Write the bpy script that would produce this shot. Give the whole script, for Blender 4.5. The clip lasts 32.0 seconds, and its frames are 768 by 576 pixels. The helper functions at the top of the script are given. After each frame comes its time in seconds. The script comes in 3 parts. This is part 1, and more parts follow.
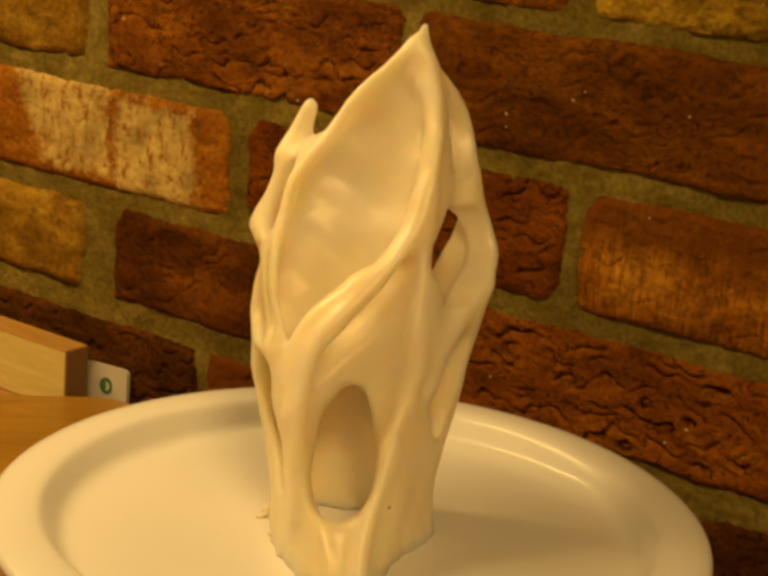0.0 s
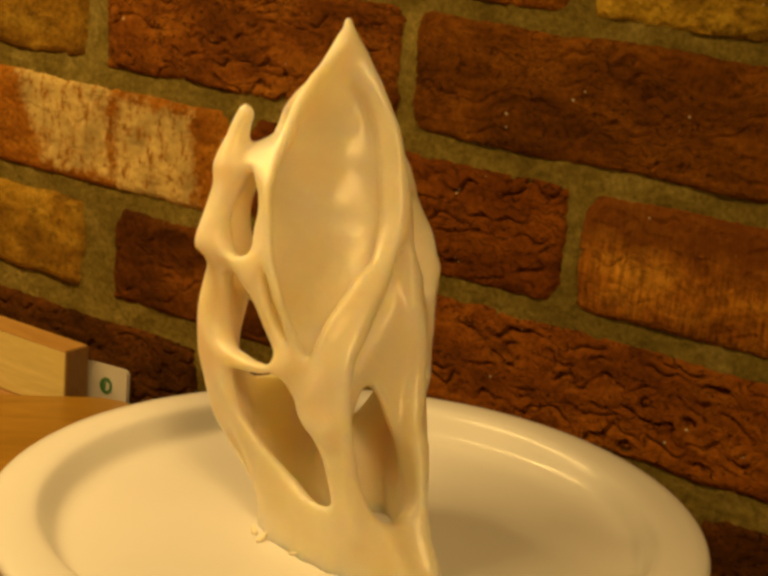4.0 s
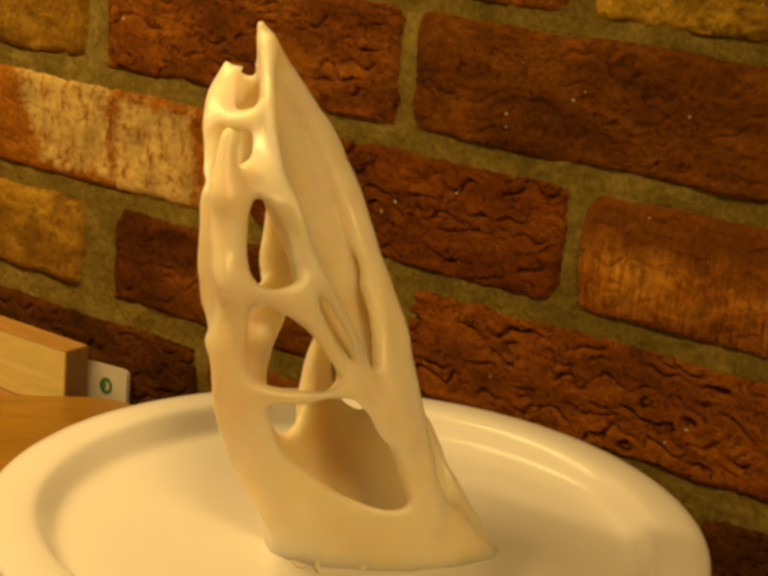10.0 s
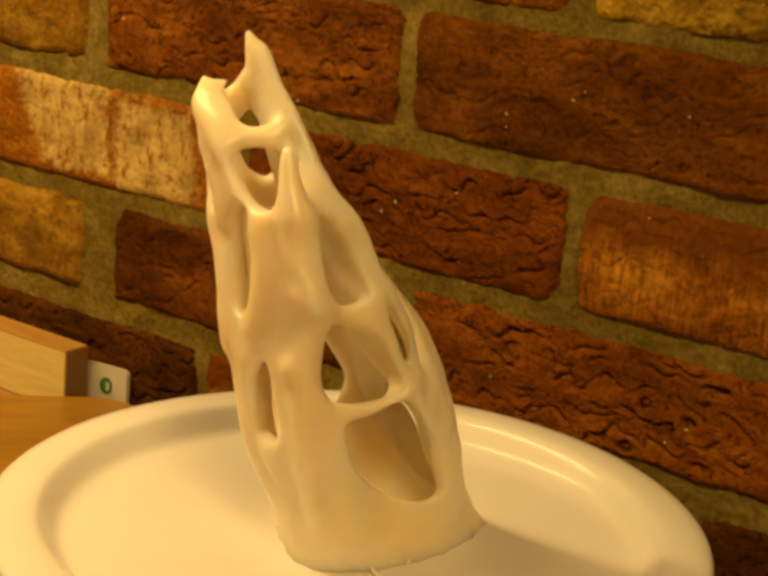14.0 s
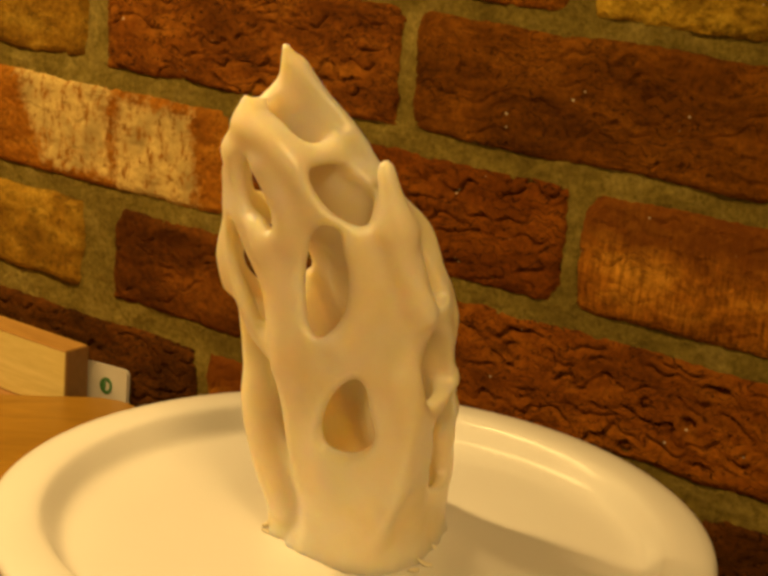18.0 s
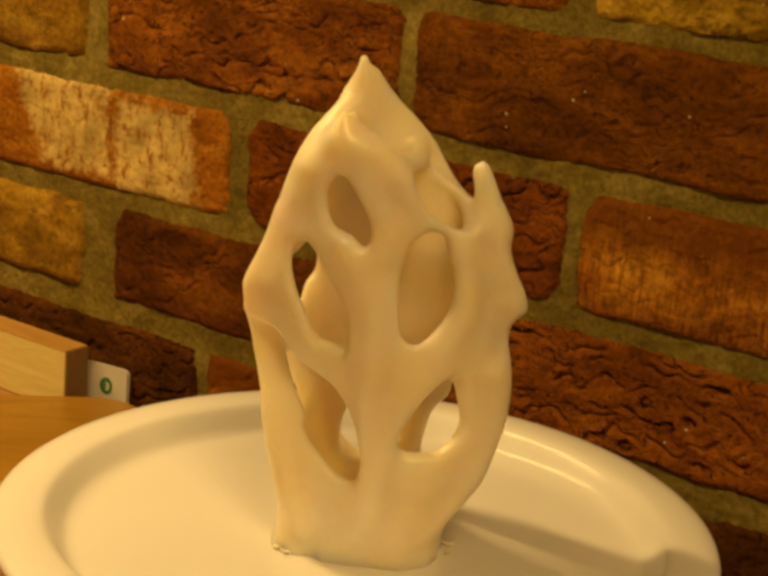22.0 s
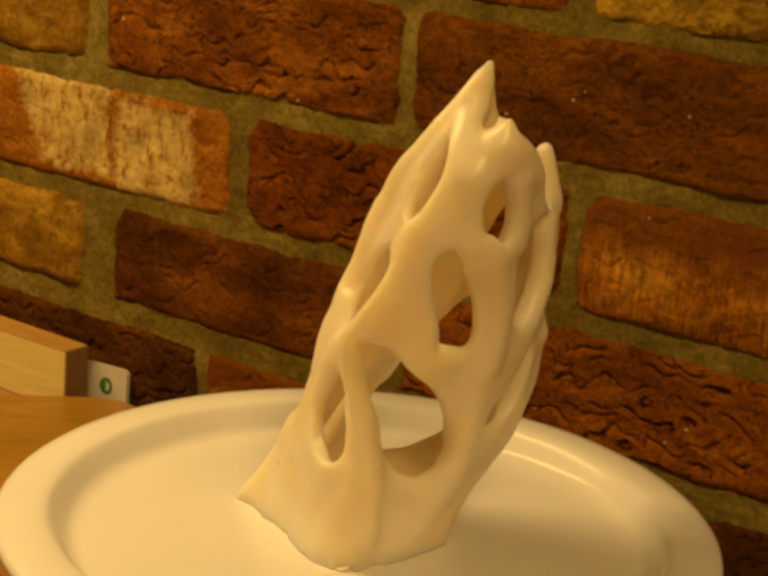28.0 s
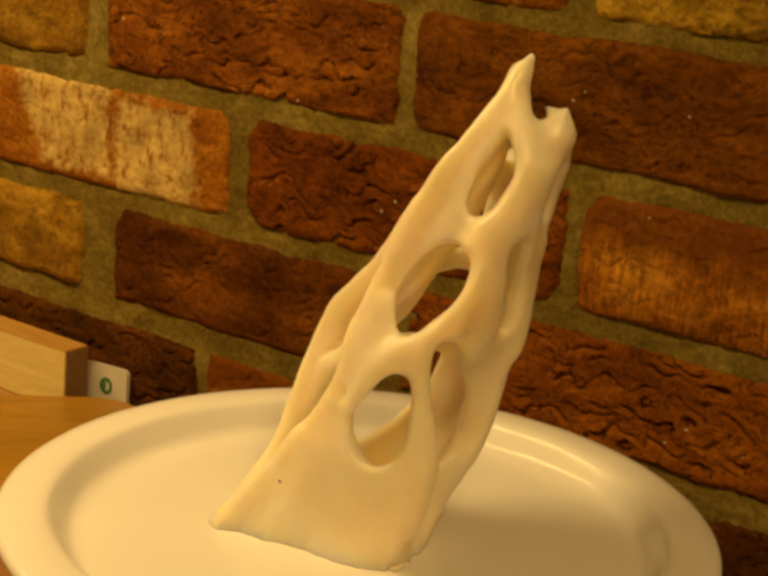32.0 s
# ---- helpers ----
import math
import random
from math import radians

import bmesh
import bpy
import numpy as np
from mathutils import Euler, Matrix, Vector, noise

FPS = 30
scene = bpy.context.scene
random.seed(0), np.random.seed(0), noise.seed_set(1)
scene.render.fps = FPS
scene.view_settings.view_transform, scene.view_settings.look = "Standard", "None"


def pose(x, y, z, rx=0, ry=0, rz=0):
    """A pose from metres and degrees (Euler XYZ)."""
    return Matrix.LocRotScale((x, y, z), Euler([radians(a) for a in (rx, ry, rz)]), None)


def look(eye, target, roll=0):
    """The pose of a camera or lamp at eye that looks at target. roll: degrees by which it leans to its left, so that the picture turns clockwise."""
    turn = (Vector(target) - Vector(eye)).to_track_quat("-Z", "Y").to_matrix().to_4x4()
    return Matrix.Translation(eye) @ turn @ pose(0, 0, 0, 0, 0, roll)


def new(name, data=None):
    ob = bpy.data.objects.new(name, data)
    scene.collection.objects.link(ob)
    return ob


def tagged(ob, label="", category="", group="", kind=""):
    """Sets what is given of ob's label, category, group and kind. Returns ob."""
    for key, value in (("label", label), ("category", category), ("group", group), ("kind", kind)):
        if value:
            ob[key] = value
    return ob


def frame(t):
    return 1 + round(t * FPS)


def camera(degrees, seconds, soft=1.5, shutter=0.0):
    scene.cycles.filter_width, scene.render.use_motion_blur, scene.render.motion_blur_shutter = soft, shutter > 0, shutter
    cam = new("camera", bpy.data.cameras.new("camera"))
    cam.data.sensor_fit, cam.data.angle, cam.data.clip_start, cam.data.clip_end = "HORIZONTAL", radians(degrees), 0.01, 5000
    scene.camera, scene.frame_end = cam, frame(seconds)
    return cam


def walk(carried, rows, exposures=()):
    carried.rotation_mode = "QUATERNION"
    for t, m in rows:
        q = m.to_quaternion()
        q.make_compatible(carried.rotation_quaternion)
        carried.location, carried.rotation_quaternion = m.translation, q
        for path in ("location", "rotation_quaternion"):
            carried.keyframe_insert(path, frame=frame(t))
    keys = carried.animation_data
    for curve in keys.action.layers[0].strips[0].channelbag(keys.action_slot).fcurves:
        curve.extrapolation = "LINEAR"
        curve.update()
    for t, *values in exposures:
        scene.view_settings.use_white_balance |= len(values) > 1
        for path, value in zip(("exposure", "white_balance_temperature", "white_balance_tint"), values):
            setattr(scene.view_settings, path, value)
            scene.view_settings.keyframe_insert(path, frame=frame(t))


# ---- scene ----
# ---- camera: one still shot ----
EYE = Vector((0.0, -0.63988, 0.28996))
AIM = EYE + Vector((0.007288, 0.961648, -0.274191))
cam = camera(26.11, 32.0, soft=3.5)
walk(cam, [(0.0, look(EYE, AIM, 4.558)), (32.0, look(EYE, AIM, 4.558))], exposures=[(0.0, -0.08), (7.0, -0.02), (10.0, 0.04), (13.0, 0.12), (15.0, 0.20), (18.0, 0.18), (20.0, 0.08), (22.0, 0.06), (23.5, -0.10), (25.0, -0.10), (28.0, -0.05), (30.0, 0.04), (32.0, 0.05)])

SPIN = 8.413          # degrees a second, counter-clockwise from above

# ---- light: a warm room lamp up to one side, an added fill lamp, and a faint glow for the room's bounce ----
world = bpy.data.worlds.new("room_air")
scene.world = world
world.use_nodes = True
world.node_tree.nodes["Background"].inputs[0].default_value = (1.0, 0.72, 0.36, 1)
world.node_tree.nodes["Background"].inputs[1].default_value = 0.02


WARM = (1.0, 0.625, 0.20)


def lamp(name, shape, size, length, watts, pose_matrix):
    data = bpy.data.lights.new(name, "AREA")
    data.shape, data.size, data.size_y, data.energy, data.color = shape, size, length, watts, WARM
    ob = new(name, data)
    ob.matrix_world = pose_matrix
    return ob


# a strip lamp parallel to the brick wall, above the table, and an unseen fill lamp added behind the camera
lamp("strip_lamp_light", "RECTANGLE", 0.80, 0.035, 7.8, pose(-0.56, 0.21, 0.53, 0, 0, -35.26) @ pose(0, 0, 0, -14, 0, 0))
lamp("fill_light", "DISK", 0.5, 0.5, 24.0, look((0.30, -1.40, 1.42), (0, 0, 0)))


# ---- materials ----
class Nodes:
    """A small node-tree writer: n('Type', input=value or socket) returns the node."""

    def __init__(self, name):
        self.mat = bpy.data.materials.new(name)
        self.mat.use_nodes = True
        self.tree = self.mat.node_tree
        self.bsdf = self.tree.nodes["Principled BSDF"]

    def n(self, kind, inputs=None, **props):
        node = self.tree.nodes.new("ShaderNode" + kind)
        if "operation" in props:
            node.operation = props["operation"]
        if "data_type" in props:
            node.data_type = props["data_type"]
        if "blend_type" in props:
            node.blend_type = props["blend_type"]
        for key, value in (inputs or {}).items():
            self.put(node, key, value)
        return node

    def put(self, node, key, value):
        if isinstance(value, bpy.types.NodeSocket):
            self.tree.links.new(value, node.inputs[key])
        else:
            node.inputs[key].default_value = value

    def out(self, **inputs):
        for key, value in inputs.items():
            self.put(self.bsdf, key.replace("_", " "), value)

    def coords(self, scale=(1, 1, 1), random_shift=False):
        co = self.n("TexCoord").outputs["Object"]
        if random_shift:
            r = self.n("ObjectInfo").outputs["Random"]
            shift = self.n("Math", {0: r, 1: 37.0}, operation="MULTIPLY").outputs[0]
            xyz = self.n("CombineXYZ", {0: shift, 1: shift, 2: shift}).outputs[0]
            co = self.n("VectorMath", {0: co, 1: xyz}, operation="ADD").outputs[0]
        return self.n("Mapping", {"Vector": co, "Scale": scale}).outputs[0]

    def noise(self, vec, scale, detail=6.0, rough=0.6, distort=0.0):
        return self.n("TexNoise", {"Vector": vec, "Scale": scale, "Detail": detail, "Roughness": rough, "Distortion": distort}).outputs["Fac"]

    def ramp(self, fac, stops):
        node = self.n("ValToRGB", {"Fac": fac})
        els = node.color_ramp.elements
        while len(els) < len(stops):
            els.new(0.5)
        for el, (pos, col) in zip(els, stops):
            el.position = pos
            el.color = (*col, 1) if len(col) == 3 else col
        return node.outputs["Color"]

    def mix(self, fac, a, b, blend="MIX"):
        node = self.n("Mix", data_type="RGBA", blend_type=blend)
        for key, value in ((0, fac), (6, a), (7, b)):
            if isinstance(value, tuple) and len(value) == 3:
                value = (*value, 1)
            self.put(node, key, value)
        return node.outputs[2]

    def math(self, operation, a, b=0.0):
        return self.n("Math", {0: a, 1: b}, operation=operation).outputs[0]

    def bump(self, height, strength, distance, normal=None):
        node = self.n("Bump", {"Height": height, "Strength": strength, "Distance": distance})
        if normal is not None:
            self.put(node, "Normal", normal)
        return node.outputs["Normal"]


def brick_material(name, dark, mid, light, soot=0.3, cracks=0.5, lime=None, flash=None):
    """Fired clay: three tones in streaks along the brick, fissures with their shade painted in, pits and specks, and on
    one a worn coat of lime.
    """
    m = Nodes(name)
    co = m.coords((1, 1, 1), True)
    streak = m.noise(m.coords((1, 1, 2.6), True), 20, 8, 0.66, 0.5)
    fine = m.noise(co, 260, 6, 0.75)
    cloud = m.noise(co, 31, 5, 0.6, 0.4)
    col = m.ramp(streak, [(0.32, dark), (0.50, mid), (0.68, light)])
    col = m.mix(m.ramp(cloud, [(0.44, (0, 0, 0)), (0.66, (soot, soot, soot))]), col, tuple(c * 0.35 for c in dark))
    grain = m.ramp(fine, [(0.34, (0.50, 0.47, 0.42)), (0.50, (1, 1, 1)), (0.70, (1.45, 1.4, 1.3))])
    col = m.mix(0.9, col, grain, "MULTIPLY")
    # fissures: thin wavering lines along the brick, the shade inside them painted as dark colour
    warp = m.noise(co, 34, 3, 0.55)
    height = m.n("SeparateXYZ", {0: co}).outputs[2]
    layer = m.math("ADD", m.math("MULTIPLY", height, 190.0), m.math("ADD", m.math("MULTIPLY", warp, 6.5), m.math("MULTIPLY", m.noise(co, 105, 3, 0.6), 3.0)))
    tear = m.math("FRACT", layer)
    open_here = m.ramp(m.noise(m.coords((1, 1, 2.2), True), 40, 3, 0.6), [(0.62 - 0.24 * cracks, (0, 0, 0)), (0.70 - 0.24 * cracks, (1, 1, 1))])
    fissure = m.mix(1.0, m.ramp(tear, [(0.80, (0, 0, 0)), (0.94, (1, 1, 1))]), open_here, "MULTIPLY")
    col = m.mix(m.mix(1.0, fissure, (0.45 + 0.45 * cracks,) * 3, "MULTIPLY"), col, tuple(c * 0.3 for c in dark))
    if flash:
        # the upper part took more fire; below it the drag marks of the mould run up and down
        z = m.n("SeparateXYZ", {0: m.n("TexCoord").outputs["Object"]}).outputs[2]
        edge = m.math("ADD", m.math("MULTIPLY", z, 22.0), m.math("MULTIPLY", m.noise(co, 24, 4, 0.6), 0.9))
        drag = m.noise(m.coords((3.2, 3.2, 0.5), True), 150, 4, 0.65)
        col = m.mix(0.7, col, m.ramp(drag, [(0.36, (0.55, 0.50, 0.42)), (0.5, (1, 1, 1)), (0.66, (1.5, 1.5, 1.4))]), "MULTIPLY")
        col = m.mix(m.ramp(m.math("MULTIPLY", edge, 0.5), [(0.56, (0, 0, 0)), (0.75, (0.8, 0.8, 0.8))]), col, flash)
    if lime:
        # two worn fields of lime, the first slanting, with bare clay between them and at both ends
        xyz = m.n("SeparateXYZ", {0: m.n("TexCoord").outputs["Object"]})
        x, z = xyz.outputs[0], xyz.outputs[2]

        def field(left, right, lean_left, lean_right, foot, top):
            """Above zero inside a patch with leaning ends, in metres from its border."""
            drop = m.math("SUBTRACT", 0.032, z)
            l = m.math("SUBTRACT", m.math("SUBTRACT", x, left), m.math("MULTIPLY", drop, lean_left))
            r = m.math("ADD", m.math("SUBTRACT", right, x), m.math("MULTIPLY", drop, lean_right))
            return m.math("MINIMUM", m.math("MINIMUM", l, r), m.math("MINIMUM", m.math("SUBTRACT", z, foot), m.math("SUBTRACT", top, z)))
        inside = m.math("MAXIMUM", field(0.046, 0.118, 0.50, 0.10, 0.006, 0.070), field(0.121, 0.189, 0.0, 0.15, -0.004, 0.060))
        cover = m.math("ADD", m.math("MULTIPLY", inside, 34.0), m.math("MULTIPLY", m.noise(co, 75, 9, 0.75, 0.4), 1.4))
        pits = m.ramp(m.noise(m.coords((1.4, 1.4, 0.8), True), 150, 5, 0.7), [(0.38, (0.12, 0.12, 0.12)), (0.50, (1, 1, 1))])
        a = m.mix(1.0, m.ramp(cover, [(0.64, (0, 0, 0)), (0.90, (0.95, 0.95, 0.95))]), pits, "MULTIPLY")
        col = m.mix(a, col, m.ramp(cloud, [(0.36, tuple(c * 0.55 for c in lime)), (0.5, tuple(c * 0.85 for c in lime)), (0.64, lime)]))
    else:
        dots = m.n("TexVoronoi", {"Vector": co, "Scale": 95.0}).outputs["Distance"]
        rare = m.noise(co, 33, 2, 0.5)
        d = m.mix(1.0, m.ramp(dots, [(0.06, (1, 1, 1)), (0.10, (0, 0, 0))]), m.ramp(rare, [(0.57, (0, 0, 0)), (0.60, (1, 1, 1))]), "MULTIPLY")
        col = m.mix(d, col, (0.50, 0.43, 0.28))
    h = m.mix(0.45, m.ramp(fine, [(0, (0, 0, 0)), (1, (1, 1, 1))]), m.ramp(cloud, [(0, (0, 0, 0)), (1, (1, 1, 1))]))
    h = m.mix(fissure, h, (0.0, 0.0, 0.0))
    m.out(Base_Color=col, Roughness=0.80, Normal=m.bump(h, 0.9, 0.0026))
    m.bsdf.inputs["Specular IOR Level"].default_value = 0.06
    return m.mat


BRICKS = {
    "dark": brick_material("dark_red_brick", (0.066, 0.020, 0.001), (0.136, 0.045, 0.002), (0.215, 0.078, 0.006), cracks=0.6),
    "brown": brick_material("brown_brick", (0.050, 0.014, 0.001), (0.102, 0.032, 0.002), (0.185, 0.064, 0.006), 0.45, 0.4),
    "rust": brick_material("rust_brown_brick", (0.090, 0.026, 0.002), (0.185, 0.060, 0.005), (0.31, 0.118, 0.012), 0.35, 0.8),
    "red": brick_material("crinkled_red_brick", (0.074, 0.018, 0.001), (0.150, 0.042, 0.002), (0.235, 0.075, 0.005), 0.3, 0.9),
    # lighter copy of the red brick: stronger light low down, put into its colour
    "red_lit": brick_material("crackled_red_brick_lit", (0.100, 0.028, 0.002), (0.205, 0.062, 0.004), (0.31, 0.108, 0.008), 0.25, 0.9),
    "orange": brick_material("orange_brick", (0.130, 0.038, 0.002), (0.28, 0.105, 0.008), (0.43, 0.200, 0.022), 0.35, 0.35, flash=(0.125, 0.036, 0.003)),
    "tan": brick_material("tan_brick", (0.110, 0.048, 0.004), (0.25, 0.135, 0.012), (0.40, 0.250, 0.030), 0.45, 0.3),
    "ochre": brick_material("gritty_ochre_brick", (0.15, 0.078, 0.006), (0.36, 0.225, 0.020), (0.56, 0.40, 0.048), 0.45, 0.1),
    "limed": brick_material("limewashed_brick", (0.15, 0.048, 0.003), (0.28, 0.105, 0.008), (0.40, 0.18, 0.02), 0.25, 0.2, (0.62, 0.46, 0.165)),
    "sooty": brick_material("sooty_brick", (0.034, 0.012, 0.001), (0.078, 0.026, 0.002), (0.13, 0.045, 0.005), 0.5, 0.8),
}


def mortar_material():
    m = Nodes("lime_mortar")
    co = m.coords()
    a, b = m.noise(co, 24, 7, 0.65), m.noise(co, 300, 5, 0.75)
    col = m.ramp(a, [(0.3, (0.100, 0.072, 0.014)), (0.52, (0.180, 0.135, 0.028)), (0.72, (0.29, 0.225, 0.06))])
    col = m.mix(0.9, col, m.ramp(b, [(0.3, (0.5, 0.5, 0.5)), (0.52, (1, 1, 1)), (0.72, (1.4, 1.4, 1.35))]), "MULTIPLY")
    m.out(Base_Color=col, Roughness=0.95, Normal=m.bump(m.mix(0.5, m.ramp(a, [(0, (0, 0, 0)), (1, (1, 1, 1))]), b), 0.9, 0.004))
    m.bsdf.inputs["Specular IOR Level"].default_value = 0.05
    return m.mat


def ceramic_material():
    m = Nodes("white_glazed_ceramic")
    co = m.coords()
    a = m.noise(co, 9, 3, 0.5)
    col = m.ramp(a, [(0.3, (0.73, 0.725, 0.735)), (0.7, (0.775, 0.775, 0.79))])
    m.out(Base_Color=col, Roughness=0.24, Normal=m.bump(m.noise(co, 14, 2, 0.4), 0.04, 0.002))
    m.bsdf.inputs["Specular IOR Level"].default_value = 0.32
    m.bsdf.inputs["Coat Weight"].default_value = 0.17
    m.bsdf.inputs["Coat Roughness"].default_value = 0.08
    return m.mat


def wax_material():
    m = Nodes("ivory_wax")
    co = m.coords()
    a, b = m.noise(co, 26, 4, 0.55), m.noise(co, 120, 4, 0.6)
    col = m.ramp(a, [(0.30, (0.81, 0.685, 0.45)), (0.5, (0.855, 0.745, 0.58)), (0.70, (0.88, 0.79, 0.69))])
    specks = m.n("TexVoronoi", {"Vector": co, "Scale": 52.0}).outputs["Distance"]
    d = m.mix(1.0, m.ramp(specks, [(0.030, (1, 1, 1)), (0.055, (0, 0, 0))]), m.ramp(m.noise(co, 19, 2, 0.5), [(0.60, (0, 0, 0)), (0.63, (1, 1, 1))]), "MULTIPLY")
    col = m.mix(d, col, (0.20, 0.11, 0.05))
    m.out(Base_Color=col, Roughness=0.40, Normal=m.bump(m.mix(0.5, a, b), 0.30, 0.0018))
    m.bsdf.inputs["Coat Weight"].default_value = 0.15
    m.bsdf.inputs["Coat Roughness"].default_value = 0.20
    m.bsdf.inputs["Subsurface Weight"].default_value = 1.0
    m.bsdf.inputs["Subsurface Radius"].default_value = (1.0, 0.80, 0.36)
    m.bsdf.inputs["Subsurface Scale"].default_value = 0.016
    return m.mat


def wood_material(name, dark, light, along=(1, 8, 8), rough=0.45):
    m = Nodes(name)
    co = m.coords(along)
    a, b = m.noise(co, 9, 6, 0.6, 1.2), m.noise(co, 60, 4, 0.6)
    col = m.ramp(m.mix(0.35, a, b), [(0.32, dark), (0.66, light)])
    m.out(Base_Color=col, Roughness=rough, Normal=m.bump(b, 0.15, 0.001))
    return m.mat


def plain_material(name, colour, rough=0.6, bump=0.1):
    m = Nodes(name)
    co = m.coords()
    a = m.noise(co, 40, 5, 0.6)
    col = m.mix(0.5, colour, m.ramp(a, [(0.3, tuple(c * 0.85 for c in colour)), (0.7, tuple(min(1, c * 1.1) for c in colour))]))
    m.out(Base_Color=col, Roughness=rough, Normal=m.bump(a, bump, 0.001))
    return m.mat


MORTAR = mortar_material()
CERAMIC = ceramic_material()
WAX = wax_material()
PARING = plain_material("dry_wax_paring", (0.84, 0.77, 0.60), 0.4, 0.05)
PINE = wood_material("pale_pine", (0.57, 0.45, 0.15), (0.75, 0.62, 0.26))
PINE_EDGE = wood_material("golden_pine_edge", (0.36, 0.19, 0.045), (0.50, 0.29, 0.08))
PINE_END = wood_material("pine_end_grain", (0.13, 0.065, 0.018), (0.22, 0.115, 0.035), (9, 9, 3))
HONEY = wood_material("honey_varnished_wood", (0.22, 0.108, 0.010), (0.38, 0.200, 0.022), rough=0.35)
TABLE_WOOD = wood_material("table_wood", (0.22, 0.10, 0.03), (0.36, 0.18, 0.06), rough=0.4)
# white plastic toned down to grey: the tag's shade is in this colour
PLASTIC = plain_material("white_plastic_in_shade", (0.52, 0.49, 0.45), 0.4, 0.04)
GREEN = plain_material("green_print", (0.05, 0.16, 0.05), 0.5, 0.02)
GREY_PRINT = plain_material("grey_print", (0.38, 0.36, 0.32), 0.5, 0.02)
PAINT = plain_material("cream_wall_paint", (0.62, 0.56, 0.46), 0.9, 0.2)
CEILING_PAINT = plain_material("white_ceiling_paint", (0.75, 0.73, 0.68), 0.9, 0.2)
FLOOR_WOOD = wood_material("floor_boards", (0.14, 0.07, 0.03), (0.24, 0.13, 0.06), rough=0.5)
METAL = plain_material("brushed_steel", (0.45, 0.45, 0.46), 0.35, 0.05)
METAL.node_tree.nodes["Principled BSDF"].inputs["Metallic"].default_value = 1.0


# ---- mesh helpers ----
def mesh_of(name, bm, material, smooth=False):
    me = bpy.data.meshes.new(name)
    bm.to_mesh(me)
    bm.free()
    me.materials.append(material)
    if smooth:
        me.polygons.foreach_set("use_smooth", [True] * len(me.polygons))
    return me


def part(name, bm, material, parent, label="", smooth=False):
    ob = new(name, mesh_of(name, bm, material, smooth))
    ob.parent = parent
    return tagged(ob, label)


def box(lo, hi, bevel=0.0, segments=2):
    bm = bmesh.new()
    lo, hi = Vector(lo), Vector(hi)
    bmesh.ops.create_cube(bm, size=1.0, matrix=Matrix.Translation((lo + hi) / 2) @ Matrix.Diagonal((*(hi - lo), 1)))
    if bevel:
        bmesh.ops.bevel(bm, geom=bm.edges[:], offset=bevel, segments=segments, affect="EDGES", profile=0.5)
    return bm


def revolve(profile, steps=160):
    """A turned body from (radius, height) pairs; radius 0 closes an end."""
    bm = bmesh.new()
    rings = []
    for r, z in profile:
        if r == 0:
            rings.append([bm.verts.new((0, 0, z))])
        else:
            rings.append([bm.verts.new((r * math.cos(2 * math.pi * k / steps), r * math.sin(2 * math.pi * k / steps), z)) for k in range(steps)])
    for a, b in zip(rings, rings[1:]):
        for k in range(steps):
            j = (k + 1) % steps
            if len(a) == 1:
                bm.faces.new((a[0], b[k], b[j]))
            elif len(b) == 1:
                bm.faces.new((a[k], b[0], a[j]))
            else:
                bm.faces.new((a[k], b[k], b[j], a[j]))
    bmesh.ops.recalc_face_normals(bm, faces=bm.faces[:])
    return bm


# ---- the brick wall: local x along it, y into it, z up ----
WALL_TURN = -35.26
WALL = Matrix.Rotation(radians(WALL_TURN), 4, "Z") @ Matrix.Translation((-0.35917, 0.20531, 0.19708))
wall = new("wall_brick", mesh_of("wall_brick", box((-1.6, 0.0060, -1.04), (2.2, 0.12, 1.3)), MORTAR))
wall.matrix_world = WALL
tagged(wall, "old brick wall with recessed lime mortar joints", "wall", kind="structure")


def mortar_bed(lo, hi, cell):
    """Hand-pointed mortar between the bricks: a grid with trowel dips, crumbs and smears that rise to the arrises."""
    nx, nz = int((hi[0] - lo[0]) / cell), int((hi[1] - lo[1]) / cell)
    verts, faces = [], []
    for j in range(nz + 1):
        for i in range(nx + 1):
            u, v = lo[0] + i * cell, lo[1] + j * cell
            p = Vector((u, v, 0))
            y = 0.0030 + 0.0018 * noise.noise(p * 42) + 0.0009 * noise.fractal(p * 190, 0.9, 2.1, 3)
            verts.append((u, min(0.0056, max(0.0012, y)), v))
    beds = [(start + 0.005, end - 0.005, foot + 0.005, top - 0.005) for foot, top, run in COURSES for start, end, kind in run]
    for j in range(nz):
        for i in range(nx):
            k = j * (nx + 1) + i
            u, v = lo[0] + i * cell, lo[1] + j * cell
            if not any(a < u < b and c < v < d for a, b, c, d in beds):
                faces.append((k, k + 1, k + nx + 2, k + nx + 1))
    me = bpy.data.meshes.new("mortar")
    me.from_pydata(verts, [], faces)
    me.materials.append(MORTAR)
    me.polygons.foreach_set("use_smooth", [True] * len(faces))
    return me


